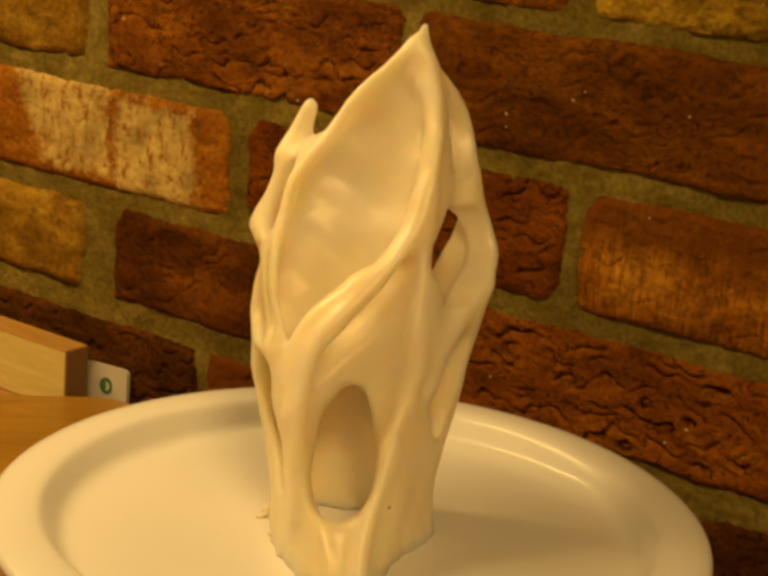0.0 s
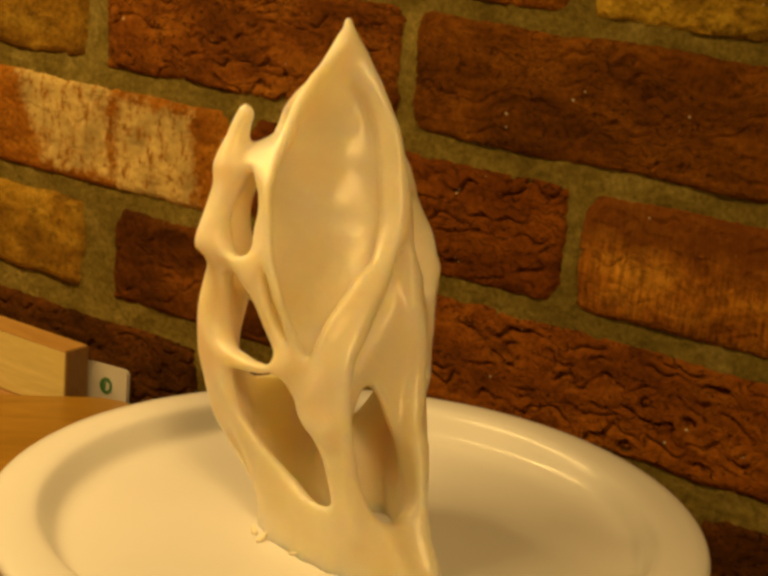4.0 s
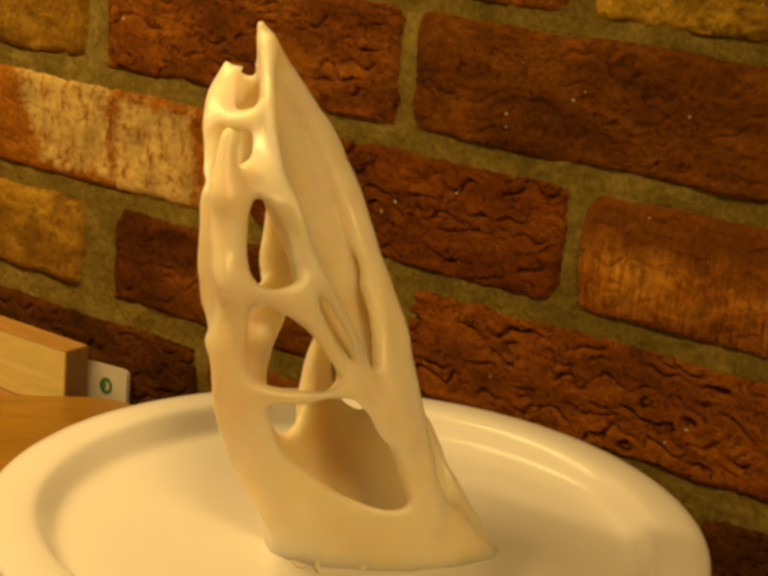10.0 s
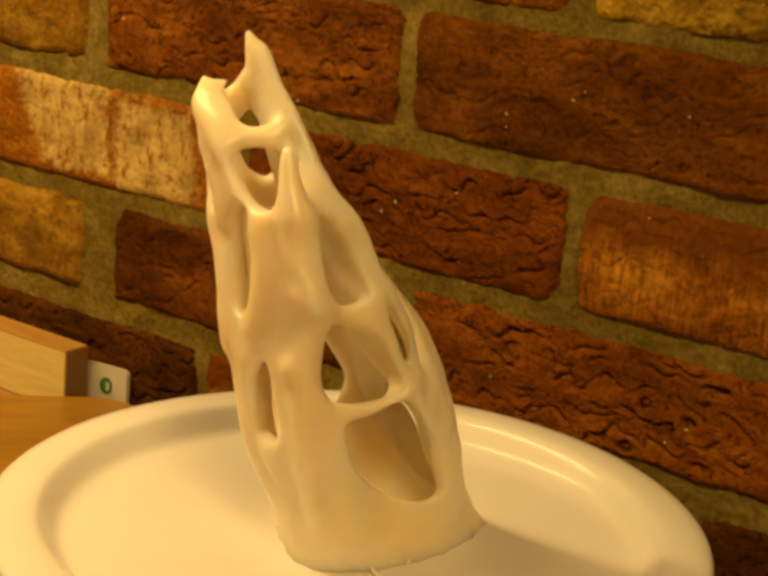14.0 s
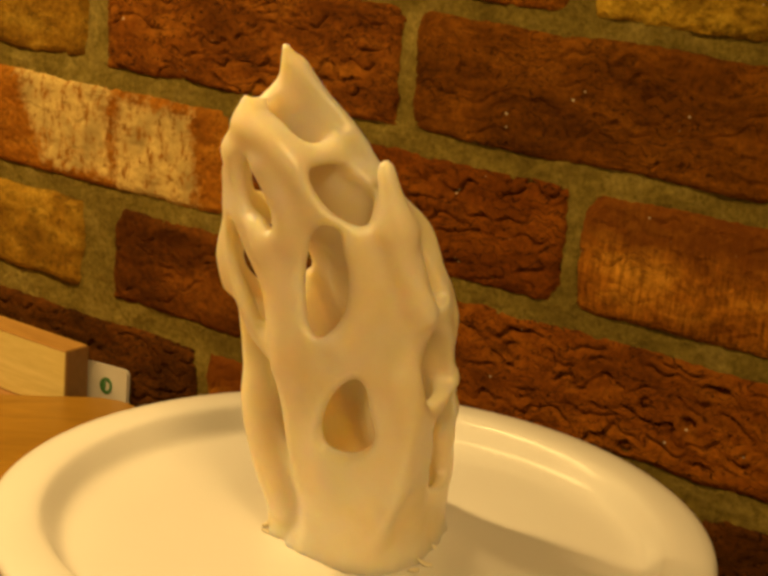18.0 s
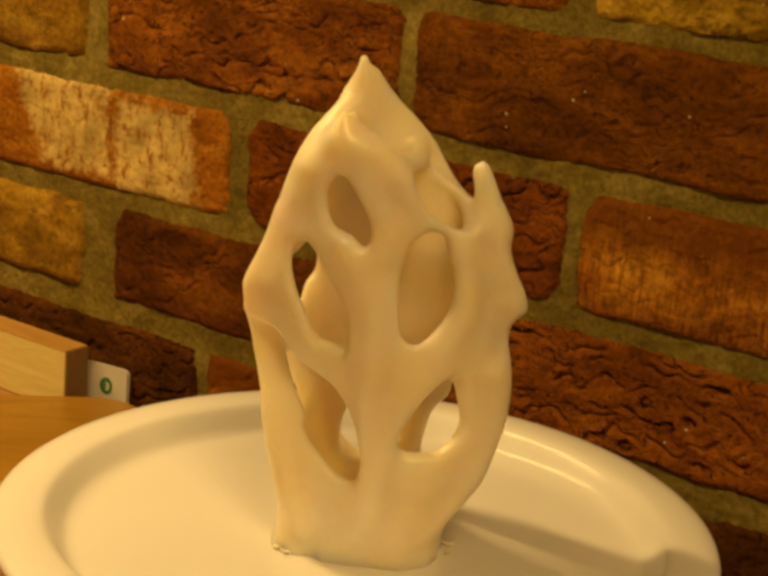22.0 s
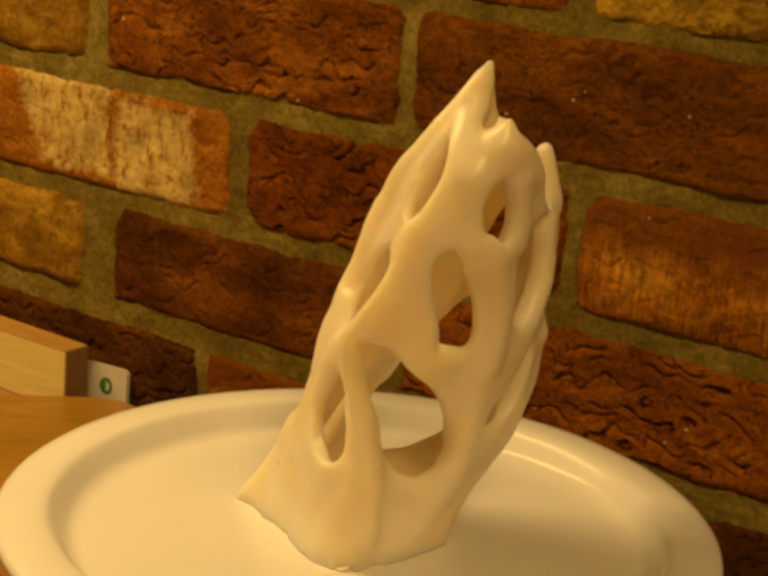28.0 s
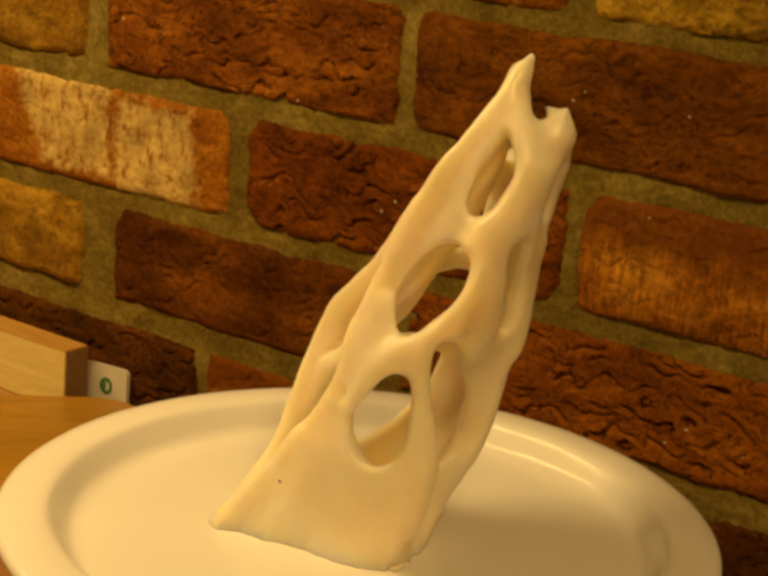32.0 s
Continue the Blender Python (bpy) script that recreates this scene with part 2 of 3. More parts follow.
def brick_mesh(width, height, kind, seed, cell):
    """One brick: its face is a grid with fired fissures, worn arrises and chipped corners."""
    # depth of the torn layers, their spacing, and the depth of the grit
    torn, pitch, grit = {"red": (0.0042, 0.0088, 0.0006), "red_lit": (0.0042, 0.0092, 0.0006), "rust": (0.0036, 0.0078, 0.0006), "dark": (0.0018, 0.0075, 0.0005), "brown": (0.0019, 0.0085, 0.0006), "orange": (0.0014, 0.0120, 0.0006),
                         "tan": (0.0012, 0.0100, 0.0010), "ochre": (0.0008, 0.0100, 0.0017), "limed": (0.0009, 0.0100, 0.0007), "sooty": (0.0030, 0.0080, 0.0007)}[kind]
    nx, nz = max(12, int(width / cell)), int(height / cell)
    o = Vector((seed * 7.3, seed * 3.1, seed * 1.7))
    n1 = noise.noise
    verts, faces = [], []
    for j in range(nz + 1):
        v = j / nz * height
        wob_u = 0.0022 * n1(Vector((v * 55, 3.3, 0)) + o) + 0.0010 * n1(Vector((v * 210, 7.3, 0)) + o)
        for i in range(nx + 1):
            u = i / nx * width
            wob_v = 0.0018 * n1(Vector((u * 34, 9.1, 0)) + o) + 0.0009 * n1(Vector((u * 190, 2.1, 0)) + o)
            eu, ev = min(u, width - u), min(v, height - v)
            if eu == 0 or ev == 0:
                verts.append((u + wob_u, 0.009, v + wob_v))
                continue
            p = Vector((u, v, 0))
            wear = 0.0030 * max(0.0, 1 - min(eu, ev) / 0.0055) ** 2
            corner = max(0.0, 0.012 - math.hypot(eu, ev)) * 0.5 * (0.6 + n1(p * 60 + o))
            phase = v / pitch + 1.9 * n1(Vector((u * 27, v * 38, 0)) + o) + 1.0 * n1(Vector((u * 85, v * 100, 0)) + o * 2)
            k = math.floor(phase)
            lip = (phase - k) ** 4 * min(1.0, max(0.0, 0.35 + 2.0 * n1(Vector((u * 55, k * 5.3, v * 50)) + o)))
            lump = noise.fractal(p * 120 + o, 0.9, 2.1, 4)
            speckle = n1(p * 330 + o) if grit > 0.001 else 0.0
            depth = wear + corner + torn * lip + grit * (lump + 0.6 * speckle) + 0.0012 * n1(p * 24 + o) + 0.18 * torn * n1(Vector((u * 60, v * 120, 0)) + o)
            if min(eu, ev) > 0.004:
                depth = min(depth, 0.0050 + 0.0004 * lump)
            verts.append((u + wob_u, depth, v + wob_v))
    for j in range(nz):
        for i in range(nx):
            k = j * (nx + 1) + i
            faces.append((k, k + 1, k + nx + 2, k + nx + 1))
    me = bpy.data.meshes.new("brick")
    me.from_pydata(verts, [], faces)
    me.materials.append(BRICKS[kind])
    me.polygons.foreach_set("use_smooth", [True] * len(faces))
    return me


COURSES = [
    # foot, top, then each brick: start, end, kind
    (0.0042, 0.068, [(-0.118, 0.096, "brown"), (0.107, 0.3215, "orange"), (0.3320, 0.553, "ochre")]),
    (-0.0700, -0.0045, [(-0.232, -0.0165, "tan"), (-0.0005, 0.2200, "rust"), (0.2290, 0.4530, "dark"), (0.466, 0.68, "red")]),
    (-0.1450, -0.0810, [(-0.112, 0.1040, "limed"), (0.1170, 0.3320, "red"), (0.3405, 0.560, "orange")]),
    (-0.2160, -0.1550, [(-0.230, -0.0145, "tan"), (0.0110, 0.2260, "brown"), (0.2380, 0.470, "red_lit"), (0.482, 0.70, "brown")]),
    (-0.2930, -0.2305, [(-0.130, 0.0860, "sooty"), (0.0940, 0.3050, "orange"), (0.3160, 0.4160, "sooty"), (0.4260, 0.640, "sooty")]),
    (-0.3680, -0.3050, [(-0.230, -0.0145, "brown"), (0.0000, 0.2150, "dark"), (0.2250, 0.440, "sooty"), (0.452, 0.67, "brown")]),
]
mortar = new("mortar", mortar_bed((-0.30, -0.40), (0.72, 0.09), 0.002))
mortar.parent = wall
seed = 0
for foot, top, run in COURSES:
    for start, end, kind in run:
        seed += 1
        in_view = -0.16 < start < 0.47 and -0.30 < foot < 0.01
        b = new("brick", brick_mesh(end - start, top - foot, kind, seed, 0.0010 if in_view else 0.004))
        b.parent = wall
        b.location = (start, 0, foot)

# ---- the rest of the room: plain, out of view ----
def slab(name, lo, hi, material, label, category):
    return tagged(new(name, mesh_of(name, box(lo, hi), material)), label, category, kind="structure")


slab("floor", (-2.4, -2.8, -0.94), (2.4, 2.2, -0.84), FLOOR_WOOD, "dark wooden floor boards of the room", "floor")
slab("ceiling", (-2.4, -2.8, 1.5), (2.4, 2.2, 1.6), CEILING_PAINT, "white painted plain room ceiling", "ceiling")
slab("wall_west", (-2.4, -2.7, -0.84), (-2.3, 2.2, 1.5), PAINT, "cream painted plain side wall", "wall")
slab("wall_east", (2.3, -2.7, -0.84), (2.4, 2.2, 1.5), PAINT, "cream painted plain side wall", "wall")
slab("wall_south", (-2.4, -2.8, -0.84), (2.4, -2.7, 1.5), PAINT, "cream painted plain wall behind the table", "wall")

TABLE_Z = -0.090


def build_table():
    table = new("table")
    top = box((-0.62, -0.70, -0.03), (0.75, -0.004, 0.0), 0.004)
    part("tabletop", top, TABLE_WOOD, table)
    for x in (-0.55, 0.68):
        for y in (-0.64, -0.08):
            part("leg", box((x - 0.03, y - 0.03, -0.75), (x + 0.03, y + 0.03, -0.03), 0.004), TABLE_WOOD, table)
    table.matrix_world = WALL @ Matrix.Translation((0.36, 0, TABLE_Z - 0.19708))
    return tagged(table, "brown wooden table pushed against the brick wall", "table")


build_table()


def rounded_plate(width, depth, height, radius, steps=8):
    """A flat board with rounded corners in plan, its near corner at the origin."""
    bm = bmesh.new()
    pts = []
    for cx, cy, a0 in ((width - radius, depth - radius, 0), (radius, depth - radius, 90), (radius, radius, 180), (width - radius, radius, 270)):
        for k in range(steps + 1):
            a = radians(a0 + 90 * k / steps)
            pts.append((cx + radius * math.cos(a), cy + radius * math.sin(a)))
    low = [bm.verts.new((x, y, 0)) for x, y in pts]
    face = bm.faces.new(low)
    up = bmesh.ops.extrude_face_region(bm, geom=[face])
    bmesh.ops.translate(bm, vec=(0, 0, height), verts=[v for v in up["geom"] if isinstance(v, bmesh.types.BMVert)])
    bmesh.ops.recalc_face_normals(bm, faces=bm.faces[:])
    return bm


# a varnished board lies on the table beside the stand
board = new("wooden_board", mesh_of("wooden_board", rounded_plate(0.305, 0.20, 0.012, 0.035), HONEY))
board.matrix_world = pose(-0.412, 0.110, TABLE_Z + 0.0005, 0, 0, 8)
tagged(board, "honey-coloured varnished wooden board lying on the table", "board")

# a pine plank on edge along the wall
plank = new("pine_plank")
plank.matrix_world = WALL @ Matrix.Translation((0, 0, TABLE_Z - 0.19708))
part("plank_body", box((-0.30, -0.030, 0.0005), (0.0030, -0.0105, 0.0392), 0.0002), PINE, plank)
part("top_edge", box((-0.30, -0.0300, 0.03925), (0.0030, -0.0105, 0.0408), 0.0005), PINE_EDGE, plank, "golden top edge")
part("end_grain", box((0.0031, -0.0298, 0.0007), (0.0048, -0.0107, 0.0403), 0.0006), PINE_END, plank, "dark sawn end grain")
tagged(plank, "pale pine plank standing on edge against the wall", "plank")


def build_tag():
    """A small white plastic tag with a green ring mark, leaning on the bricks."""
    tag = new("plastic_tag")
    card = rounded_plate(0.040, 0.0268, 0.003, 0.004)
    body = part("card", card, PLASTIC, tag)
    ring = revolve([(0.0034, 0.0), (0.0053, 0.0), (0.0053, 0.0006), (0.0034, 0.0006), (0.0034, 0.0)], 40)
    bmesh.ops.translate(ring, vec=(0.0225, 0.0140, 0.0031), verts=ring.verts[:])
    part("ring_mark", ring, GREEN, body, "green printed ring")
    dot = box((0.0195, 0.0110, 0.0031), (0.0222, 0.0165, 0.0036))
    part("ring_fill", dot, GREEN, body, "green printed stroke")
    mark = box((0.0195, 0.0035, 0.0031), (0.0235, 0.0052, 0.0035))
    part("print_bar", mark, GREY_PRINT, body, "grey printed bar")
    tag.matrix_world = WALL @ Matrix.Translation((-0.0040, -0.0052, TABLE_Z - 0.19708 + 0.001)) @ pose(0, 0, 0, 86, -3, 0)
    return tagged(tag, "small white plastic tag with green ring mark leaning on bricks", "tag")


build_tag()


# ---- turntable, plate and sculpture ----
def build_turntable():
    stand = new("turntable")
    part("base", revolve([(0, 0), (0.085, 0), (0.088, 0.004), (0.088, 0.012), (0.03, 0.02), (0.022, 0.03), (0.022, 0.058), (0, 0.058)], 64), METAL, stand, smooth=False)
    part("deck", revolve([(0, 0.058), (0.078, 0.058), (0.08, 0.061), (0.08, 0.0685), (0, 0.0685)], 64), METAL, stand)
    stand.matrix_world = pose(0, 0, TABLE_Z + 0.0002)
    return tagged(stand, "low steel turntable on the table under the plate", "turntable")


build_turntable()
PLATE_OFF = Vector((-0.0011, 0.0023, 0))
plate = new("plate", mesh_of("plate", revolve([
    (0, 0.0), (0.1145, 0.0), (0.1175, 0.0002), (0.1193, 0.0006), (0.1207, 0.0013), (0.1219, 0.0023), (0.1229, 0.0037), (0.1244, 0.0061), (0.1262, 0.0090), (0.1275, 0.0107), (0.1289, 0.0117), (0.1310, 0.0123), (0.1340, 0.0126), (0.1385, 0.0126), (0.1430, 0.0122),
    (0.1475, 0.0112), (0.1494, 0.0098), (0.1500, 0.0080), (0.1494, 0.0058), (0.1475, 0.0038), (0.144, 0.0020), (0.138, -0.0022), (0.131, -0.0075), (0.122, -0.0125), (0.100, -0.0150), (0.082, -0.0150),
    (0.080, -0.0205), (0.076, -0.0205), (0.074, -0.0150), (0, -0.0150)], 220), CERAMIC, True))
plate.data.transform(Matrix.Translation(PLATE_OFF))
tagged(plate, "round white glazed ceramic plate with a rolled rim", "plate")


# the sculpture's outer form: rings of radii every 30 degrees about a leaning centre line, in millimetres
RINGS = []


def ring(z, cx, cy, *radii):
    RINGS.append((z, cx, cy, radii))


ring(-6, -4, -8, 31, 41, 36, 38, 42, 35, 28, 30, 37, 52, 34, 26)
ring(15, -4, -1.5, 32, 41, 40, 39, 42, 37, 29, 31, 40, 45, 35, 29)
ring(30, -4.5, 4.5, 36, 41, 39, 37, 41, 40, 31, 33, 42, 43, 39, 33)
ring(45, -5.5, 11, 41, 43, 39, 37, 43, 45, 34, 36, 43, 43, 41, 38)
ring(60, -7, 16, 45, 45, 38, 37, 43, 47, 38, 39, 45, 41, 40, 41)
ring(75, -7, 21, 48, 45, 37, 37, 43, 47, 40, 40, 44, 40, 41, 43)
ring(90, -6, 24, 49, 43, 37, 38, 42, 49, 42, 41, 43, 39, 40, 43)
ring(105, -4, 28, 51, 43, 36, 35, 39, 49, 44, 43, 39, 37, 38, 43)
ring(120, -3, 33, 52, 41, 33, 31, 33, 46, 46, 41, 33, 31, 38, 38)
ring(135, -2, 38, 45, 39, 29, 27, 31, 40, 41, 35, 29, 29, 33, 34)
ring(150, 0, 43, 38, 35, 27, 24, 28, 34, 37, 33, 25, 25, 29, 31)
ring(159, 3, 46, 34, 33, 25, 22, 25, 28, 31, 29, 24, 23, 28, 29)
ring(168, 9, 48, 26, 29, 25, 23, 24, 21, 23, 25, 23, 21, 25, 21)
ring(177, 11, 50, 19, 22, 23, 21, 18, 17, 19, 22, 19, 19, 20, 18)
ring(186, 11.5, 50, 12, 13, 21, 15, 9, 9, 13, 15, 12, 10, 12, 11)
ring(195, 11, 49, 7, 7, 6, 5, 5, 6, 7, 7, 6, 5, 5, 7)
ring(212, 14, 54, 1, 1, 1, 1, 1, 1, 1, 1, 1, 1, 1, 1)

# openings through the near wall: the way each faces, its slope, its middle and its outline as seen from that side;
# a wide opening is carved from two or three sides
APERTURES = []


def pairs(text):
    return [tuple(float(c) for c in word.split(",")) for word in text.split()]


def aperture(face, slope, place, outline, flare=0.12):
    APERTURES.append((face, slope, place, pairs(outline), flare))


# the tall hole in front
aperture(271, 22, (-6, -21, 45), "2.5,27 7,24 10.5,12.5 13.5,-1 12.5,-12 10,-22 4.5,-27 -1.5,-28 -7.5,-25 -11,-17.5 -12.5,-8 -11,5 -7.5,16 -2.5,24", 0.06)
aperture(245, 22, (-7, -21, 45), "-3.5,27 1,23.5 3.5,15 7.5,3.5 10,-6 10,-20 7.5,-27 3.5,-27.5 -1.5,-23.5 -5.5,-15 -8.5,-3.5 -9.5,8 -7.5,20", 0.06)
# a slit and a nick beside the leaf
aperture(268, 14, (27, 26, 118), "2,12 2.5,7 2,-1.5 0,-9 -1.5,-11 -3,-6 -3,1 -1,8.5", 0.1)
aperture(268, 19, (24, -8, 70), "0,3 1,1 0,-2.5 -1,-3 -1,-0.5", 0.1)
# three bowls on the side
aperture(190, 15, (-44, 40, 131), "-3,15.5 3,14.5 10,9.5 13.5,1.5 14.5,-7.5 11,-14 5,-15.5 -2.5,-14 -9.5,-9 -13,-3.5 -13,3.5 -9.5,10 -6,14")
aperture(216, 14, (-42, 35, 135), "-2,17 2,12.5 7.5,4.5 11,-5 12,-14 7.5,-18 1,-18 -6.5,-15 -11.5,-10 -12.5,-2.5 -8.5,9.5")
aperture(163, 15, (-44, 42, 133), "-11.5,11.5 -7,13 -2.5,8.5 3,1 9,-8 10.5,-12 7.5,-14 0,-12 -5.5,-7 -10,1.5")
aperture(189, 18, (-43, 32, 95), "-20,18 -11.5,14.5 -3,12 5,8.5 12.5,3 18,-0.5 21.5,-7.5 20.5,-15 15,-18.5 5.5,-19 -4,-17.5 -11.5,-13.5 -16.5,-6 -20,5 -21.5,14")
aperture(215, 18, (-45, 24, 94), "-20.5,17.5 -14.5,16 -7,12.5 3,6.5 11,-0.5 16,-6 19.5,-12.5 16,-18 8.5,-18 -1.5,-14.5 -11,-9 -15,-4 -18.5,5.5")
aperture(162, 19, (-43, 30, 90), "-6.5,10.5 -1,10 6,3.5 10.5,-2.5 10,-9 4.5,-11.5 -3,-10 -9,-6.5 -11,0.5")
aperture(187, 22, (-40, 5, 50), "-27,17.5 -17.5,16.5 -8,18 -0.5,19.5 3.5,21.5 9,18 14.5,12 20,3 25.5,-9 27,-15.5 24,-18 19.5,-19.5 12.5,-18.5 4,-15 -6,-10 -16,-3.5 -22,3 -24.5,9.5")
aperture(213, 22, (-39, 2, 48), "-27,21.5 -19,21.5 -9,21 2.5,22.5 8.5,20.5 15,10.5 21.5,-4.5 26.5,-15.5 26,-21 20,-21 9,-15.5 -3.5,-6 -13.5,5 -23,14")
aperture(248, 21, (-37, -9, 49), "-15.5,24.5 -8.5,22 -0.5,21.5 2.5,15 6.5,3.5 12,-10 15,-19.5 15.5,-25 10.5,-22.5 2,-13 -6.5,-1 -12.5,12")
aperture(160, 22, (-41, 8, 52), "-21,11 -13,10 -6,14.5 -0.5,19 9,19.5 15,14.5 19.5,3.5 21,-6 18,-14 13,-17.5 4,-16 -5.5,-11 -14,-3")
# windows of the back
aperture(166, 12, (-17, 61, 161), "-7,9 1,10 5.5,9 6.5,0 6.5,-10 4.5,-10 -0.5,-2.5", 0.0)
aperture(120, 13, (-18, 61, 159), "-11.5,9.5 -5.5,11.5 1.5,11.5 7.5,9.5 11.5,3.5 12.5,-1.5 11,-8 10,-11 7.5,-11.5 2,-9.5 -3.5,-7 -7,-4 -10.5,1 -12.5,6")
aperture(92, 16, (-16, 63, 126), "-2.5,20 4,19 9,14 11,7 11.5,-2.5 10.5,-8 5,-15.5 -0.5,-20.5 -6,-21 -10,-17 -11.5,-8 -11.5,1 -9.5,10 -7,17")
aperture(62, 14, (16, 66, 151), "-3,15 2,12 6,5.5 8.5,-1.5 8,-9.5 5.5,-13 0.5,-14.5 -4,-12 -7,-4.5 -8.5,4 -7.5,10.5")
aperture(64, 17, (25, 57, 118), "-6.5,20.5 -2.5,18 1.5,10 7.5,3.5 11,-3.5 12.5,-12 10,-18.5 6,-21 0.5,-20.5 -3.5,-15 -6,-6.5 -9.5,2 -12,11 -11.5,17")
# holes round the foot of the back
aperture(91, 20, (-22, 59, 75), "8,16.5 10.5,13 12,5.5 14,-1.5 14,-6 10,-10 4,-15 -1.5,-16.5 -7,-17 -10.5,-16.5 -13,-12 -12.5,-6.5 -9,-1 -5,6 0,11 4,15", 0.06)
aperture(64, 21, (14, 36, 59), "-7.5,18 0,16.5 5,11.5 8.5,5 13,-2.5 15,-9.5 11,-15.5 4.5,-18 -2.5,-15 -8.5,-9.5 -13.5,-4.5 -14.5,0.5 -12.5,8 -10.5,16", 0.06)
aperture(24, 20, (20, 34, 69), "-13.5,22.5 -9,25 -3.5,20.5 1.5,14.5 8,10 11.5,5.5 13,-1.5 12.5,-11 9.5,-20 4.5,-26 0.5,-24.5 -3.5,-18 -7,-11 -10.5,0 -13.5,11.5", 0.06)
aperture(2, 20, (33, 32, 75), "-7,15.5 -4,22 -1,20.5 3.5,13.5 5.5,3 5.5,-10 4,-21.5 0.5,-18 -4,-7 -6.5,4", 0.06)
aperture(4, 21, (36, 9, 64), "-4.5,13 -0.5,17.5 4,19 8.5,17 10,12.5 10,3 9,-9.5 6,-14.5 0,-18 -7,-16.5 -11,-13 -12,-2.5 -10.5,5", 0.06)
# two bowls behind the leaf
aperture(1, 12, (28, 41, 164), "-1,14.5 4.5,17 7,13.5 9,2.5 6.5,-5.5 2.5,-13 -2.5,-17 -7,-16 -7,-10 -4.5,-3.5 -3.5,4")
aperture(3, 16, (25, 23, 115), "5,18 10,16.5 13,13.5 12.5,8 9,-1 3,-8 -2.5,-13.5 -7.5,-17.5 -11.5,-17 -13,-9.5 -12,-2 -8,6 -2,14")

# raised ridges, drawn along the surface: radius, then the points that each passes
RIDGES = []


def ridge(radius, *points):
    RIDGES.append((radius, points))


ridge(3.0, (23, 14, 147), (22, 1, 114), (21, -7, 96), (22, -10, 76), (15, -21, 55), (11, -31, 38))
ridge(3.5, (20, 52, 190), (35, 51, 170), (41, 44, 150), (42, 36, 135), (49, 28, 114), (42, 15, 98), (33, 3, 83), (28, -4, 66))
ridge(3.5, (36, 54, 156), (43, 42, 136), (51, 34, 118), (46, 31, 98), (42, 26, 74), (39, 28, 51), (32, 22, 27))
ridge(3.0, (-34, 54, 169), (-37, 57, 157), (-41, 57, 146), (-46, 56, 133), (-53, 50, 120), (-50, 50, 103), (-50, 52, 83), (-49, 51, 65), (-42, 44, 40), (-29, 33, 16))
ridge(3.0, (15, 62, 135), (8, 60, 124), (3, 59, 105), (4, 57, 84), (1, 54, 63), (-2, 48, 40))
ridge(3.0, (13, -27, 46), (6, -42, 24), (3, -59, 1))
ridge(4.0, (-25, -30, 45), (-17, -41, 22), (-7, -57, 0))
ridge(3.0, (24, 69, 179), (7, 72, 174), (-4, 70, 166), (-15, 66, 156), (-29, 63, 149))
ridge(3.5, (32, 19, 30), (29, 10, 15), (29, 5, 0))
STRUTS = [
    (5.0, ((46, 27, 104), (41, 23, 88), (36, 22, 74), (34, 23, 60), (32, 26, 48), (29, 26, 35), (23, 22, 14))),
    (5.5, ((0, 44, 82), (-1, 48, 69), (-2, 48, 58), (-3, 45, 44), (-4, 38, 28))),
    (4.0, ((-43, 54, 92), (-45, 44, 80), (-43, 33, 74), (-41, 22, 74), (-40, 10, 76), (-36, 0, 78))),
]
FOLDS = [
    (3.2, ((-31, 52, 95), (-36, 51, 82), (-39, 49, 70), (-39, 45, 58), (-36, 39, 44))),
    (4.4, ((-40, 51, 148), (-43, 49.5, 138), (-46.5, 48, 127), (-47, 46, 112), (-45, 47, 98), (-45, 47, 82), (-44, 44, 66), (-39, 40, 46))),
    (2.8, ((11, 69.5, 165), (5.5, 68.5, 156), (2.5, 67, 148), (1.5, 65, 139))),
    (3.6, ((17, 63, 141), (8.5, 62, 125), (3.5, 61, 106), (3.5, 59, 88))),
    (3.5, ((-26, 62, 141), (-30, 62, 128), (-29, 62, 116), (-24, 61, 104))),
]
# the crown's low rim, between the peak and the leaf
BRIDGE = [(2.7, ((19, 69, 180), (13, 69, 178), (7, 67, 175), (0, 64, 172), (-5, 59, 170), (-8, 53, 172), (-8, 47, 175)))]
# the web that joins the leaf's long edge to its back
WEB = [(2.4, ((13.2, 48.8, 192), (16.5, 42, 183))), (3.2, ((16.5, 42, 183), (18.7, 37.7, 176), (20.1, 27.9, 162), (17.3, 19.5, 146), (11.6, 9.6, 127), (-0.8, -0.1, 110))), (4.0, ((-0.8, -0.1, 110), (-13, -10.5, 96), (-22, -14, 85), (-27, -16.5, 72), (-28, -22, 58))),
       (4.2, ((-6, -1, 108), (-19, -7, 97), (-27, -9.5, 85), (-30, -13, 72)))]
RIMS = [
    (2.4, ((13, 51, 200), (-3, 46, 189), (-16, 42, 175), (-25, 37, 160), (-37, 26, 144), (-40, 20, 130), (-42, 11, 115), (-41, 2, 101), (-36, -5, 84), (-33, -13, 68), (-30, -22, 50), (-27, -29, 30))),
    (2.5, ((13, 51, 200), (18, 45, 193), (22, 31, 176), (23, 21, 162), (21, 13, 146), (15, 3, 127), (2, -7, 110), (-15, -17, 93), (-23.5, -23, 77), (-26, -31, 50), (-24, -37, 20))),
]

